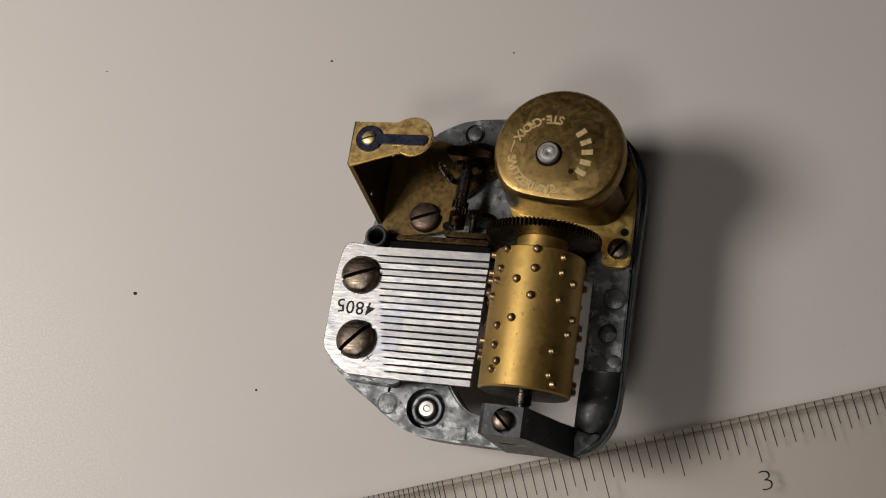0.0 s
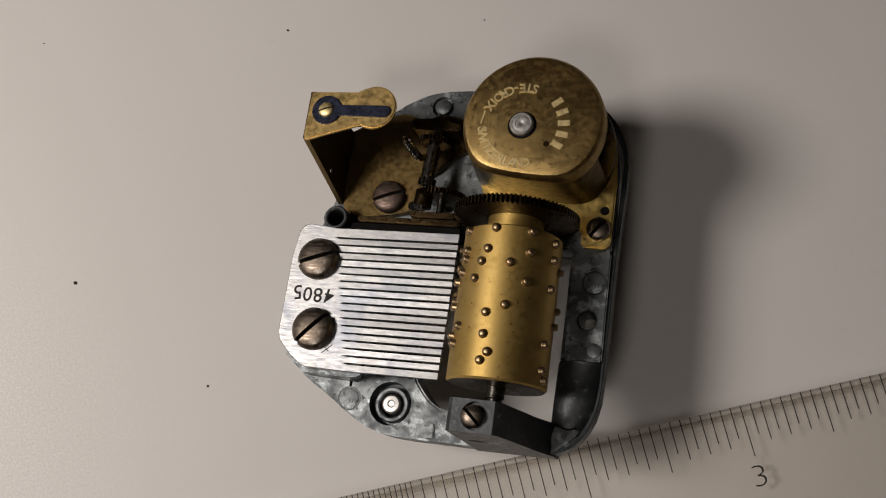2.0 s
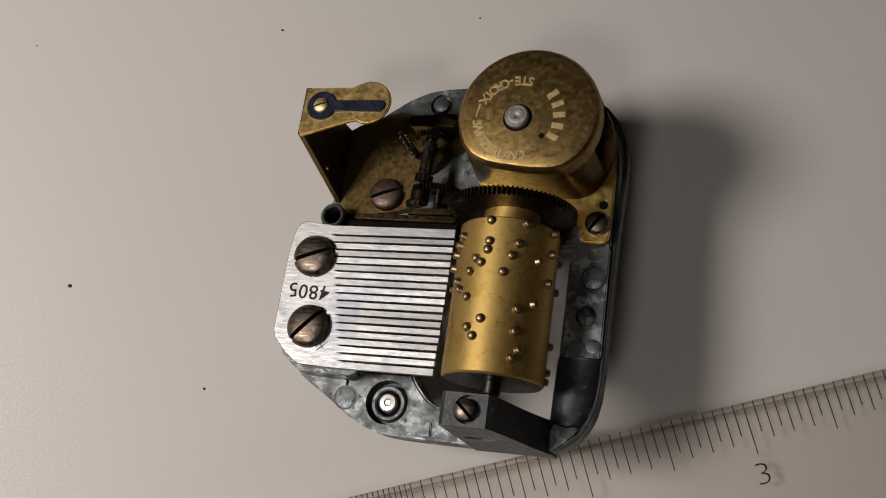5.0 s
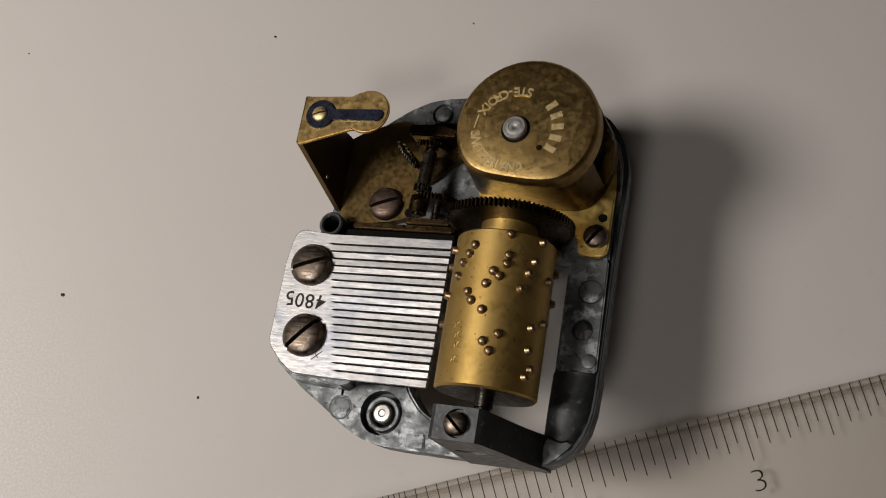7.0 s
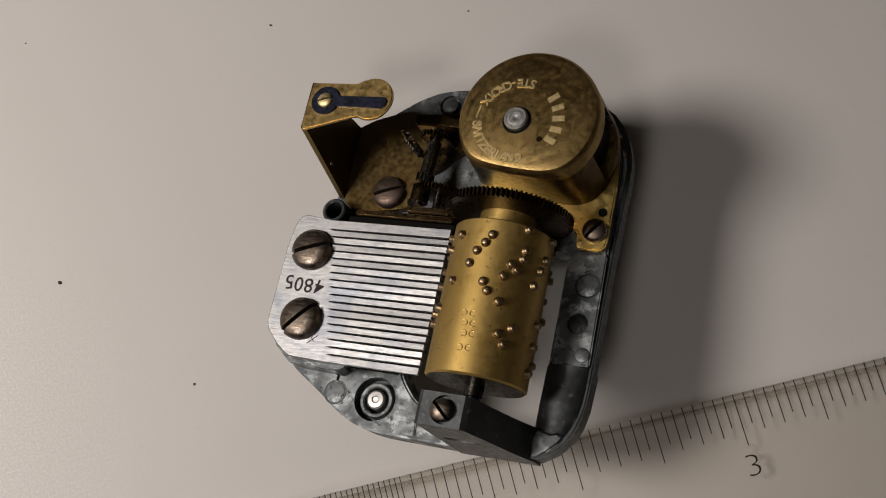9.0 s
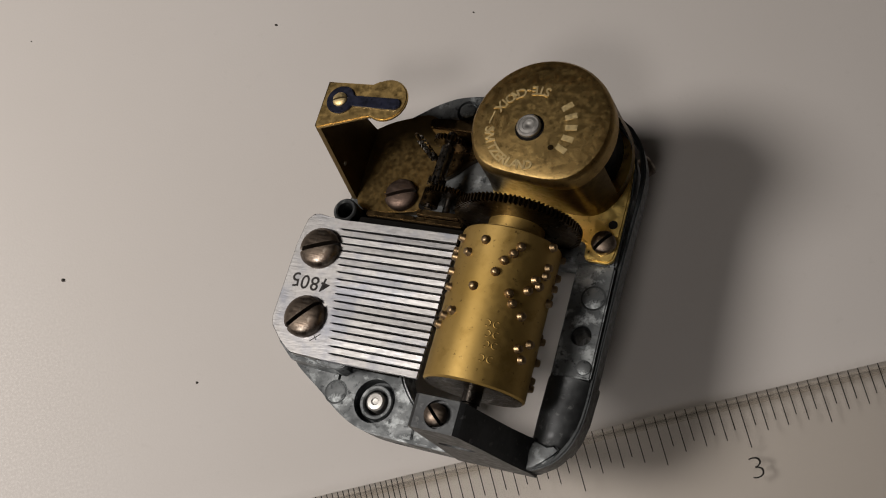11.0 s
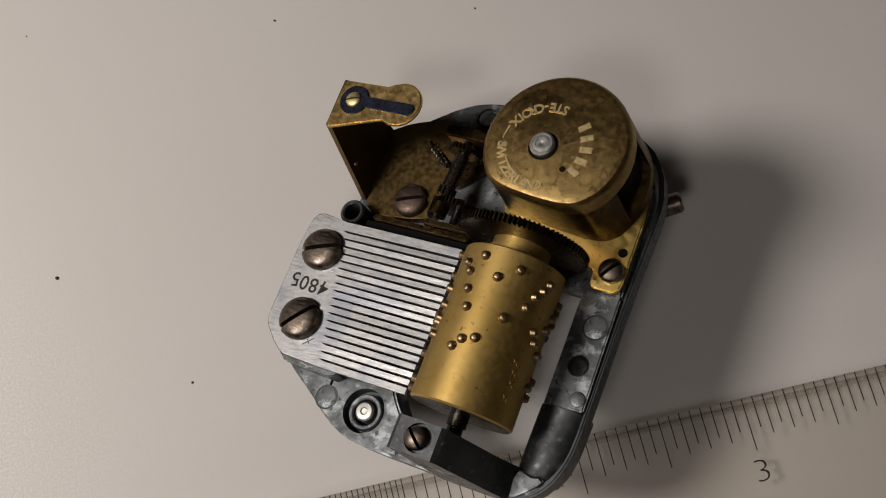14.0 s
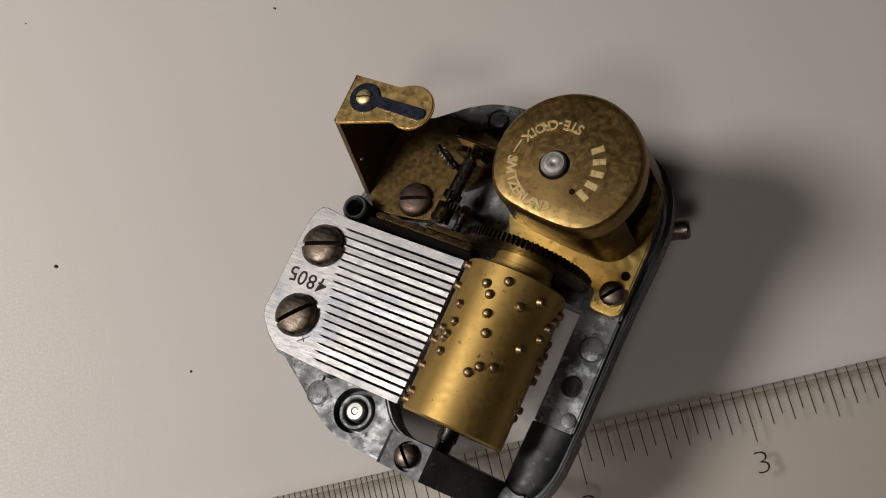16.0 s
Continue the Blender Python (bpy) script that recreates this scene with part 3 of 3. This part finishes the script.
def cylinder():
    """The pinned cylinder lies along y; its object origin is on its axis."""
    half = (CYL_N - CYL_S) / 2
    turn = pose(0, 0, 0, -90, 0, 0)
    body = lathe([(0, -half), (CYL_R - 1.2, -half), (CYL_R - 1.0, -half - 0.1), (CYL_R - 0.25, -half - 0.1), (CYL_R, -half + 0.15), (CYL_R, half - 0.15), (CYL_R - 0.15, half), (0, half)], 72, turn)
    c = part("cylinder", body, BRASS, movement, "satin brass cylinder studded with small pins")
    at(c, CYL_X, (CYL_N + CYL_S) / 2, CYL_Z)
    rods = bmesh.new()
    lathe([(0.66, -0.3), (0.62, 0.06), (0.52, 0.14), (0.47, 0.50), (0.36, 0.62), (0.15, 0.66), (0, 0.66)], 14, None, rods)
    bmesh.ops.scale(rods, vec=(MM, MM, MM), verts=rods.verts)
    me = bpy.data.meshes.new("pin")
    rods.to_mesh(me)
    rods.free()
    me.materials.append(PIN)
    for p in me.polygons:
        p.use_smooth = True
    for deg, y in PINS:
        q = new("pin", me)
        q.parent = c
        a = radians(deg)
        q.matrix_basis = Matrix.Translation((CYL_R * math.sin(a) * MM, (y - (CYL_N + CYL_S) / 2) * MM, CYL_R * math.cos(a) * MM)) @ pose(0, 0, 0, 0, deg, 0)
    # worn stamped marks, two hooks to a row
    for deg, y, half_step in ((-119.0, -26.1, 5.1), (-116.6, -27.36, 4.9), (-115.2, -28.67, 4.8), (-116.4, -30.46, 5.0)):
        for side in (-1, 1):
            ring = bmesh.new()
            lathe([(0.30, -0.1), (0.32, 0.05), (0.40, 0.07), (0.47, 0.04), (0.48, -0.1)], 16, None, ring)
            bmesh.ops.delete(ring, geom=[f for f in ring.faces if f.calc_center_median().x * side > 0.22], context="FACES")
            a = radians(deg + side * half_step)
            m = part("stamped_mark", ring, BRASS, c, "worn hook-shaped stamping")
            m.matrix_basis = Matrix.Translation((CYL_R * math.sin(a) * MM, (y - (CYL_N + CYL_S) / 2) * MM, CYL_R * math.cos(a) * MM)) @ pose(0, 0, 0, 0, deg + side * half_step, 0)
    # end face turned from the lamp: its shade is put into a darker brass
    part("end_cap", lathe([(0, -half - 0.14), (CYL_R - 0.3, -half - 0.14), (CYL_R - 0.3, -half), (0, -half)], 64, turn), BRASS_DARK, c, "end face of the cylinder, coloured dark for its shade")
    part("sleeve", lathe([(0, half), (4.1, half), (4.1, half + 1.2), (3.8, half + 1.3), (3.8, half + 2.5), (0, half + 2.5)], 48, turn), BRASS, c)
    wheel = gear(7.95, 8.55, 84, half + 2.4, half + 3.5, m=turn)
    part("great_wheel", wheel, BRASS_DARK, c, "finely toothed tarnished brass wheel", False)
    part("axle", lathe([(0, -half), (1.25, -half), (1.25, -half - 1.6), (1.0, -half - 1.7), (1.0, -half - 3.8), (0, -half - 3.8)], 28, turn), STEEL_DARK, c, "dark steel axle")
    return c


def drum_reach(deg, r, flat):
    """The housing's radius at a bearing: round, but pressed flat towards the south."""
    q = -math.sin(radians(deg + 6))
    if q <= 0.05:
        return r
    return (r ** -11 + (flat / q) ** -11) ** (-1 / 11)


def spring_drum():
    seg = 120
    bm = bmesh.new()
    z_prof = [(DRUM_R + 0.75, 7.2, 0.95), (DRUM_R + 0.55, 7.2, 2.0), (DRUM_R + 0.1, 7.6, 9.6), (DRUM_R, 8.1, DRUM_Z - 1.2), (DRUM_R - 0.14, 7.95, DRUM_Z - 0.62), (DRUM_R - 0.5, 7.6, DRUM_Z - 0.18), (DRUM_R - 1.15, 6.95, DRUM_Z)]
    rings = []
    for r, flat, z in z_prof:
        ring = []
        for i in range(seg):
            a = 360 * i / seg
            k = drum_reach(a, r, flat)
            ring.append(bm.verts.new((k * math.cos(radians(a)), k * math.sin(radians(a)), z)))
        rings.append(ring)
    for n, (a, b) in enumerate(zip(rings, rings[1:])):
        for i in range(seg):
            deg = (360 * (i + 0.5) / seg + 180) % 360 - 180
            if n == 1 and -24 < deg < 22:
                continue
            bm.faces.new((a[i], a[(i + 1) % seg], b[(i + 1) % seg], b[i]))
    bm.faces.new(rings[-1])
    bmesh.ops.solidify(bm, geom=bm.faces[:], thickness=-0.45)
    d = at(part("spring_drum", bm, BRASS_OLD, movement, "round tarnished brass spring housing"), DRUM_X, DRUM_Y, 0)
    # lower walls get a darker brass that paints in their shade and dark reflections
    d.data.materials.append(BRASS_SHADED)
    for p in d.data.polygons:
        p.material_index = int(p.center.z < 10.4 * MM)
    # plain black core: the spring, and the shade seen through the side opening
    part("spring_shade", lathe([(0, 1), (7.7, 1), (7.7, DRUM_Z - 1.2), (0, DRUM_Z - 1.2)], 48, pose(0.9, 1.2, 0)), DARK, d, "plain dark core for the spring and shade inside the housing")
    ax, ay = ARBOR_X - DRUM_X, ARBOR_Y - DRUM_Y
    at(part("collar", lathe([(0, 0), (1.95, 0), (1.95, 0.05), (0, 0.05)], 40), DARK, d, "dark ring round the arbor"), ax, ay, DRUM_Z)
    at(part("arbor", lathe([(1.6, 0), (1.6, 0.6), (1.4, 0.8), (1.25, 0.8), (1.2, 0.74), (0.8, 0.77), (0.74, 0.7), (0.25, 0.72), (0, 0.6)], 40), STEEL_PALE, d, "turned steel arbor end"), ax, ay, DRUM_Z)
    # stamped ring of lettering, read anticlockwise, and the maker's mark as plain bars
    word = "STE-CROIX — SWITZERLAND"
    n = len(word)
    for i, ch in enumerate(word):
        if ch == " ":
            continue
        a = 77 + (281 - 77) * i / (n - 1)
        bm = letter_mesh(ch, 1.75, 0.16, 0.045)
        m = pose(5.45 * math.cos(radians(a)), 5.45 * math.sin(radians(a)), 0, 0, 0, a + 90)
        bmesh.ops.transform(bm, matrix=m, verts=bm.verts)
        at(part("stamped_letter", bm, BRASS_LIGHT, d, "", False), ax, ay, DRUM_Z + 0.01)
    for i in range(5):
        a = 38 - 16.5 * i
        bm = brick(-0.4, 0.4, -0.8, 0.8, 0, 0.03, 0.01)
        bmesh.ops.transform(bm, matrix=pose(5.55 * math.cos(radians(a)), 5.55 * math.sin(radians(a)), 0, 0, 0, a - 90), verts=bm.verts)
        at(part("maker_mark", bm, BRASS_LIGHT, d, "plain bright stamped bar", False), ax, ay, DRUM_Z + 0.01)
    at(part("dent", lathe([(0, 0.03), (0.4, 0.03), (0.4, 0), (0, 0)], 16), BRASS_DARK, d), 2.3, -3.4, DRUM_Z)
    # foot plate with its screw
    foot = slab([(-9.2, -2), (-7.0, -7.2), (-1, -9.2), (5.0, -9.4), (6.7, -10.0), (6.85, -11.9), (7.3, -12.5), (10.1, -12.55), (10.8, -11.9), (10.95, -11), (11.05, -3), (10.6, 2.4), (9.2, 5.6), (5.5, 9.2), (-3, 10.2)], 0.05, 1.0, 0.2)
    part("foot_plate", foot, BRASS_FOOT, movement, "yellow brass foot plate of the spring housing")
    at(screw("foot_screw", 1.65, 1.1, 52, 0.5, SCREW, movement, "slotted screw in the brass foot"), 9.15, -9.85, 1.0)
    at(part("foot_hole", lathe([(0, 0.03), (0.62, 0.03), (0.62, 0), (0, 0)], 20), DARK, movement), 9.75, -7.05, 1.0)


WORM_X, WORM_Y, WORM_Z = -17.9, -0.8, 5.6
TRAIN_X, TRAIN_Y, TRAIN_Z = -15.1, -2.6, 4.8


def governor():
    top = 15.4
    part("governor_base", slab(soft_outline([(-29.2, -8.4), (-26.6, -10.3), (-17.3, -8.9), (-17.0, -5.8), (-17.3, -2.3), (-16.6, 2.4), (-18.2, 5.4), (-21.0, 6.6), (-23.6, 5.8), (-26.8, 4.7), (-28.9, 3.4), (-29.3, 3.2)]), 0.1, 1.6, 0.15), BRASS_BROWN, movement, "stained brass foot of the governor bracket")
    # bent side wall
    wall = bmesh.new()
    a = [wall.verts.new(p) for p in ((-29.5, -8.3, 1.4), (-29.5, 3.1, 1.4), (-30.5, 3.3, top - 0.1), (-30.5, -3.6, top - 0.1))]
    b = [wall.verts.new((v.co.x + 0.75, v.co.y, v.co.z)) for v in a]
    wall.faces.new(a)
    wall.faces.new(b[::-1])
    for i in range(4):
        wall.faces.new((a[i], a[(i + 1) % 4], b[(i + 1) % 4], b[i]))
    finish(wall, 0.12)
    part("governor_wall", wall, BRASS_BROWN, movement, "bent upright brass wall of the governor bracket")
    # pale stud added for the bright dot of a small hole in the wall
    at(part("rivet", lathe([(0.35, 0), (0.3, 0.2), (0, 0.25)], 14), STEEL_PALE, movement), -29.25, -5.2, 7.0, 0, 90, 0)
    plan = [(-30.4, 3.3), (-30.55, -3.3), (-30.25, -3.85), (-29.9, -3.85), (-23.1, -1.65), (-22.7, -1.6)] + arc(-20.9, 1.2, 3.12, -122, 116, 26) + [(-22.7, 3.9), (-23.6, 3.4)]
    part("governor_top", slab(plan, top - 0.6, top, 0.16), BRASS_OLD, movement, "stepped brass top plate of the governor")
    sp = slab(arc(-27.6, 0.5, 2.1, 22, 338, 28) + [(-19.1, -0.35), (-18.5, 0.15), (-18.4, 0.85), (-18.9, 1.35)], top + 0.02, top + 0.35, 0.08)
    part("spring_strip", sp, BLUED, movement, "blued steel keyhole-shaped spring strip")
    at(screw("strip_screw", 1.05, 0.35, 18, 0.24, BRASS_LIGHT, movement, "tiny bright brass screw", 0.12), -27.6, 0.45, top + 0.35)
    at(screw("bracket_screw", 2.45, 1.2, 20, 0.55, SCREW_RED, movement, "browned slotted screw in the governor foot"), -21.6, -7.0, 1.6)
    at(part("foot_hole", lathe([(0, 0.03), (0.7, 0.03), (0.7, 0), (0, 0)], 20), DARK, movement), -17.9, -8.0, 1.6)
    # worm on its upright arbor
    w = part("worm_arbor", rod((0, 0, -3.9), (0, 0, 4.2), 0.3), BRASS_DARK, movement, "upright worm of the governor")
    at(w, WORM_X, WORM_Y, WORM_Z)
    th = bmesh.new()
    turns, k = 7, 14
    prev = None
    for i in range(turns * k + 1):
        a = 2 * math.pi * i / k
        z = -3.4 + 6.2 * i / (turns * k)
        ring = [th.verts.new((r * math.cos(a), r * math.sin(a), z + dz)) for r, dz in ((0.34, -0.3), (0.62, 0.0), (0.34, 0.3))]
        if prev:
            for j in range(3):
                th.faces.new((prev[j], prev[(j + 1) % 3], ring[(j + 1) % 3], ring[j]))
        prev = ring
    part("thread", th, WORM_STEEL, w, "steel worm thread")
    return w


def train():
    """Horizontal arbor with a worm wheel and a broad toothed wheel, held between two posts."""
    lie = pose(0, 0, 0, -90, 0, 0)
    t = part("train_arbor", lathe([(0, -7.0), (0.5, -7.0), (0.5, -3.6), (0.95, -3.5), (0.95, 2.6), (0.6, 2.7), (0.6, 4.8), (0, 4.8)], 20, lie), STEEL_DARK, movement, "dark steel gear arbor")
    at(t, TRAIN_X, TRAIN_Y, TRAIN_Z, 0, 0, -3)
    part("worm_wheel", gear(1.9, 2.35, 26, 2.9, 3.7, m=lie), BRASS_DARK, t, "oily brass worm wheel", False)
    part("pinion", gear(0.95, 1.3, 10, -3.5, -2.4, m=lie), STEEL_DARK, t, "small dark pinion", False)
    part("wheel_hub", lathe([(0, -6.6), (1.3, -6.6), (1.3, -4.2), (0, -4.2)], 20, lie), BRASS_DARK, t)
    part("bearing_post", brick(-17.2, -10.6, -10.6, -9.7, 0.2, 4.6, 0.2), BRASS_DARK, movement, "dark brass bearing post")
    part("bearing_post", slab([(-18.6, 2.6), (-11.6, 2.4), (-11.2, 3.4), (-14.5, 4.4), (-18.8, 4.2)], 0.2, 5.2, 0.25), BRASS_DARK, movement, "dark brass bearing post")
    part("bridge", slab(soft_outline([(-17.0, -3.4), (-15.6, -3.0), (-12.4, 0.2), (-10.6, 1.0), (-10.8, 5.0), (-13.0, 6.4), (-16.4, 6.6), (-18.6, 5.0)]), 0.05, 1.2, 0.15), BRASS_DARK, movement, "oily brass bridge under the wheel")
    return t


def centre_wheel():
    """Flat wheel between the train arbor and the cylinder's great wheel."""
    lie = pose(0, 0, 0, -90, 0, 0)
    w = part("toothed_wheel", gear(3.0, 3.5, 40, -0.4, 0.4, m=lie), BRASS_DARK, movement, "finely toothed dark brass wheel", False)
    part("wheel_pivot", rod((0, -2.4, 0), (0, 1.4, 0), 0.55), STEEL_DARK, w, "dark steel pivot")
    return at(w, *WHEEL)


WHEEL = (-12.9, -7.4, 4.2)


def winding_key():
    k = part("winding_key", lathe([(0, -0.2), (1.7, -0.2), (1.7, -12.8), (2.0, -13.2), (2.0, -16.0), (1.5, -16.2), (0, -16.2)], 28), STEEL_DARK, movement, "steel winding key under the spring housing")
    # brass bar takes the brown screw colour to paint in its shade
    part("cross_bar", rod((-KEY_REACH, 0, -KEY_DROP), (KEY_REACH, 0, -KEY_DROP), 1.55, 24, 0.35), SCREW, k, "round cross bar of the key, coloured brown for its shade")
    return k


KEY_REACH, KEY_DROP = 13.7, 14.9
bedplate()
rails()
rivets()
comb()
drum_cylinder = cylinder()
spring_drum()
worm = governor()
arbor = train()
idler = centre_wheel()
key = winding_key()

CYLINDER_ROWS = [(0.0, -4.2), (1.5, 15.2), (3.5, 41.8), (7.0, 89.0), (9.0, 115.0), (12.5, 160.2), (14.0, 179.4), (16.0, 203.2)]
KEY_ROWS = [(0.0, 82.0), (9.0, 50.5), (16.0, 26.0)]


def spun(rows, centre, base, axis):
    """Rows of (seconds, degrees) as poses that turn about one of the thing's own axes."""
    out = []
    for (t0, a0), (t1, a1) in zip(rows, rows[1:]):
        n = max(1, math.ceil(abs(a1 - a0) / 60))
        for i in range(n):
            out.append((t0 + (t1 - t0) * i / n, a0 + (a1 - a0) * i / n))
    out.append(rows[-1])
    return [(t, Matrix.Translation([c * MM for c in centre]) @ base @ Matrix.Rotation(radians(a), 4, axis)) for t, a in out]


def motions():
    walk(movement, MOVEMENT_ROWS)
    walk(drum_cylinder, spun(CYLINDER_ROWS, (CYL_X, (CYL_N + CYL_S) / 2, CYL_Z), Matrix(), "Y"))
    walk(key, spun(KEY_ROWS, (ARBOR_X, ARBOR_Y, 0), Matrix(), "Z"))
    walk(arbor, spun([(0, 0), (16, -560)], (TRAIN_X, TRAIN_Y, TRAIN_Z), pose(0, 0, 0, 0, 0, -3), "Y"))
    walk(idler, spun([(0, 0), (16, 420)], WHEEL, Matrix(), "Y"))
    walk(worm, spun([(0, 0), (16, 5400)], (WORM_X, WORM_Y, WORM_Z), Matrix(), "Z"))


motions()
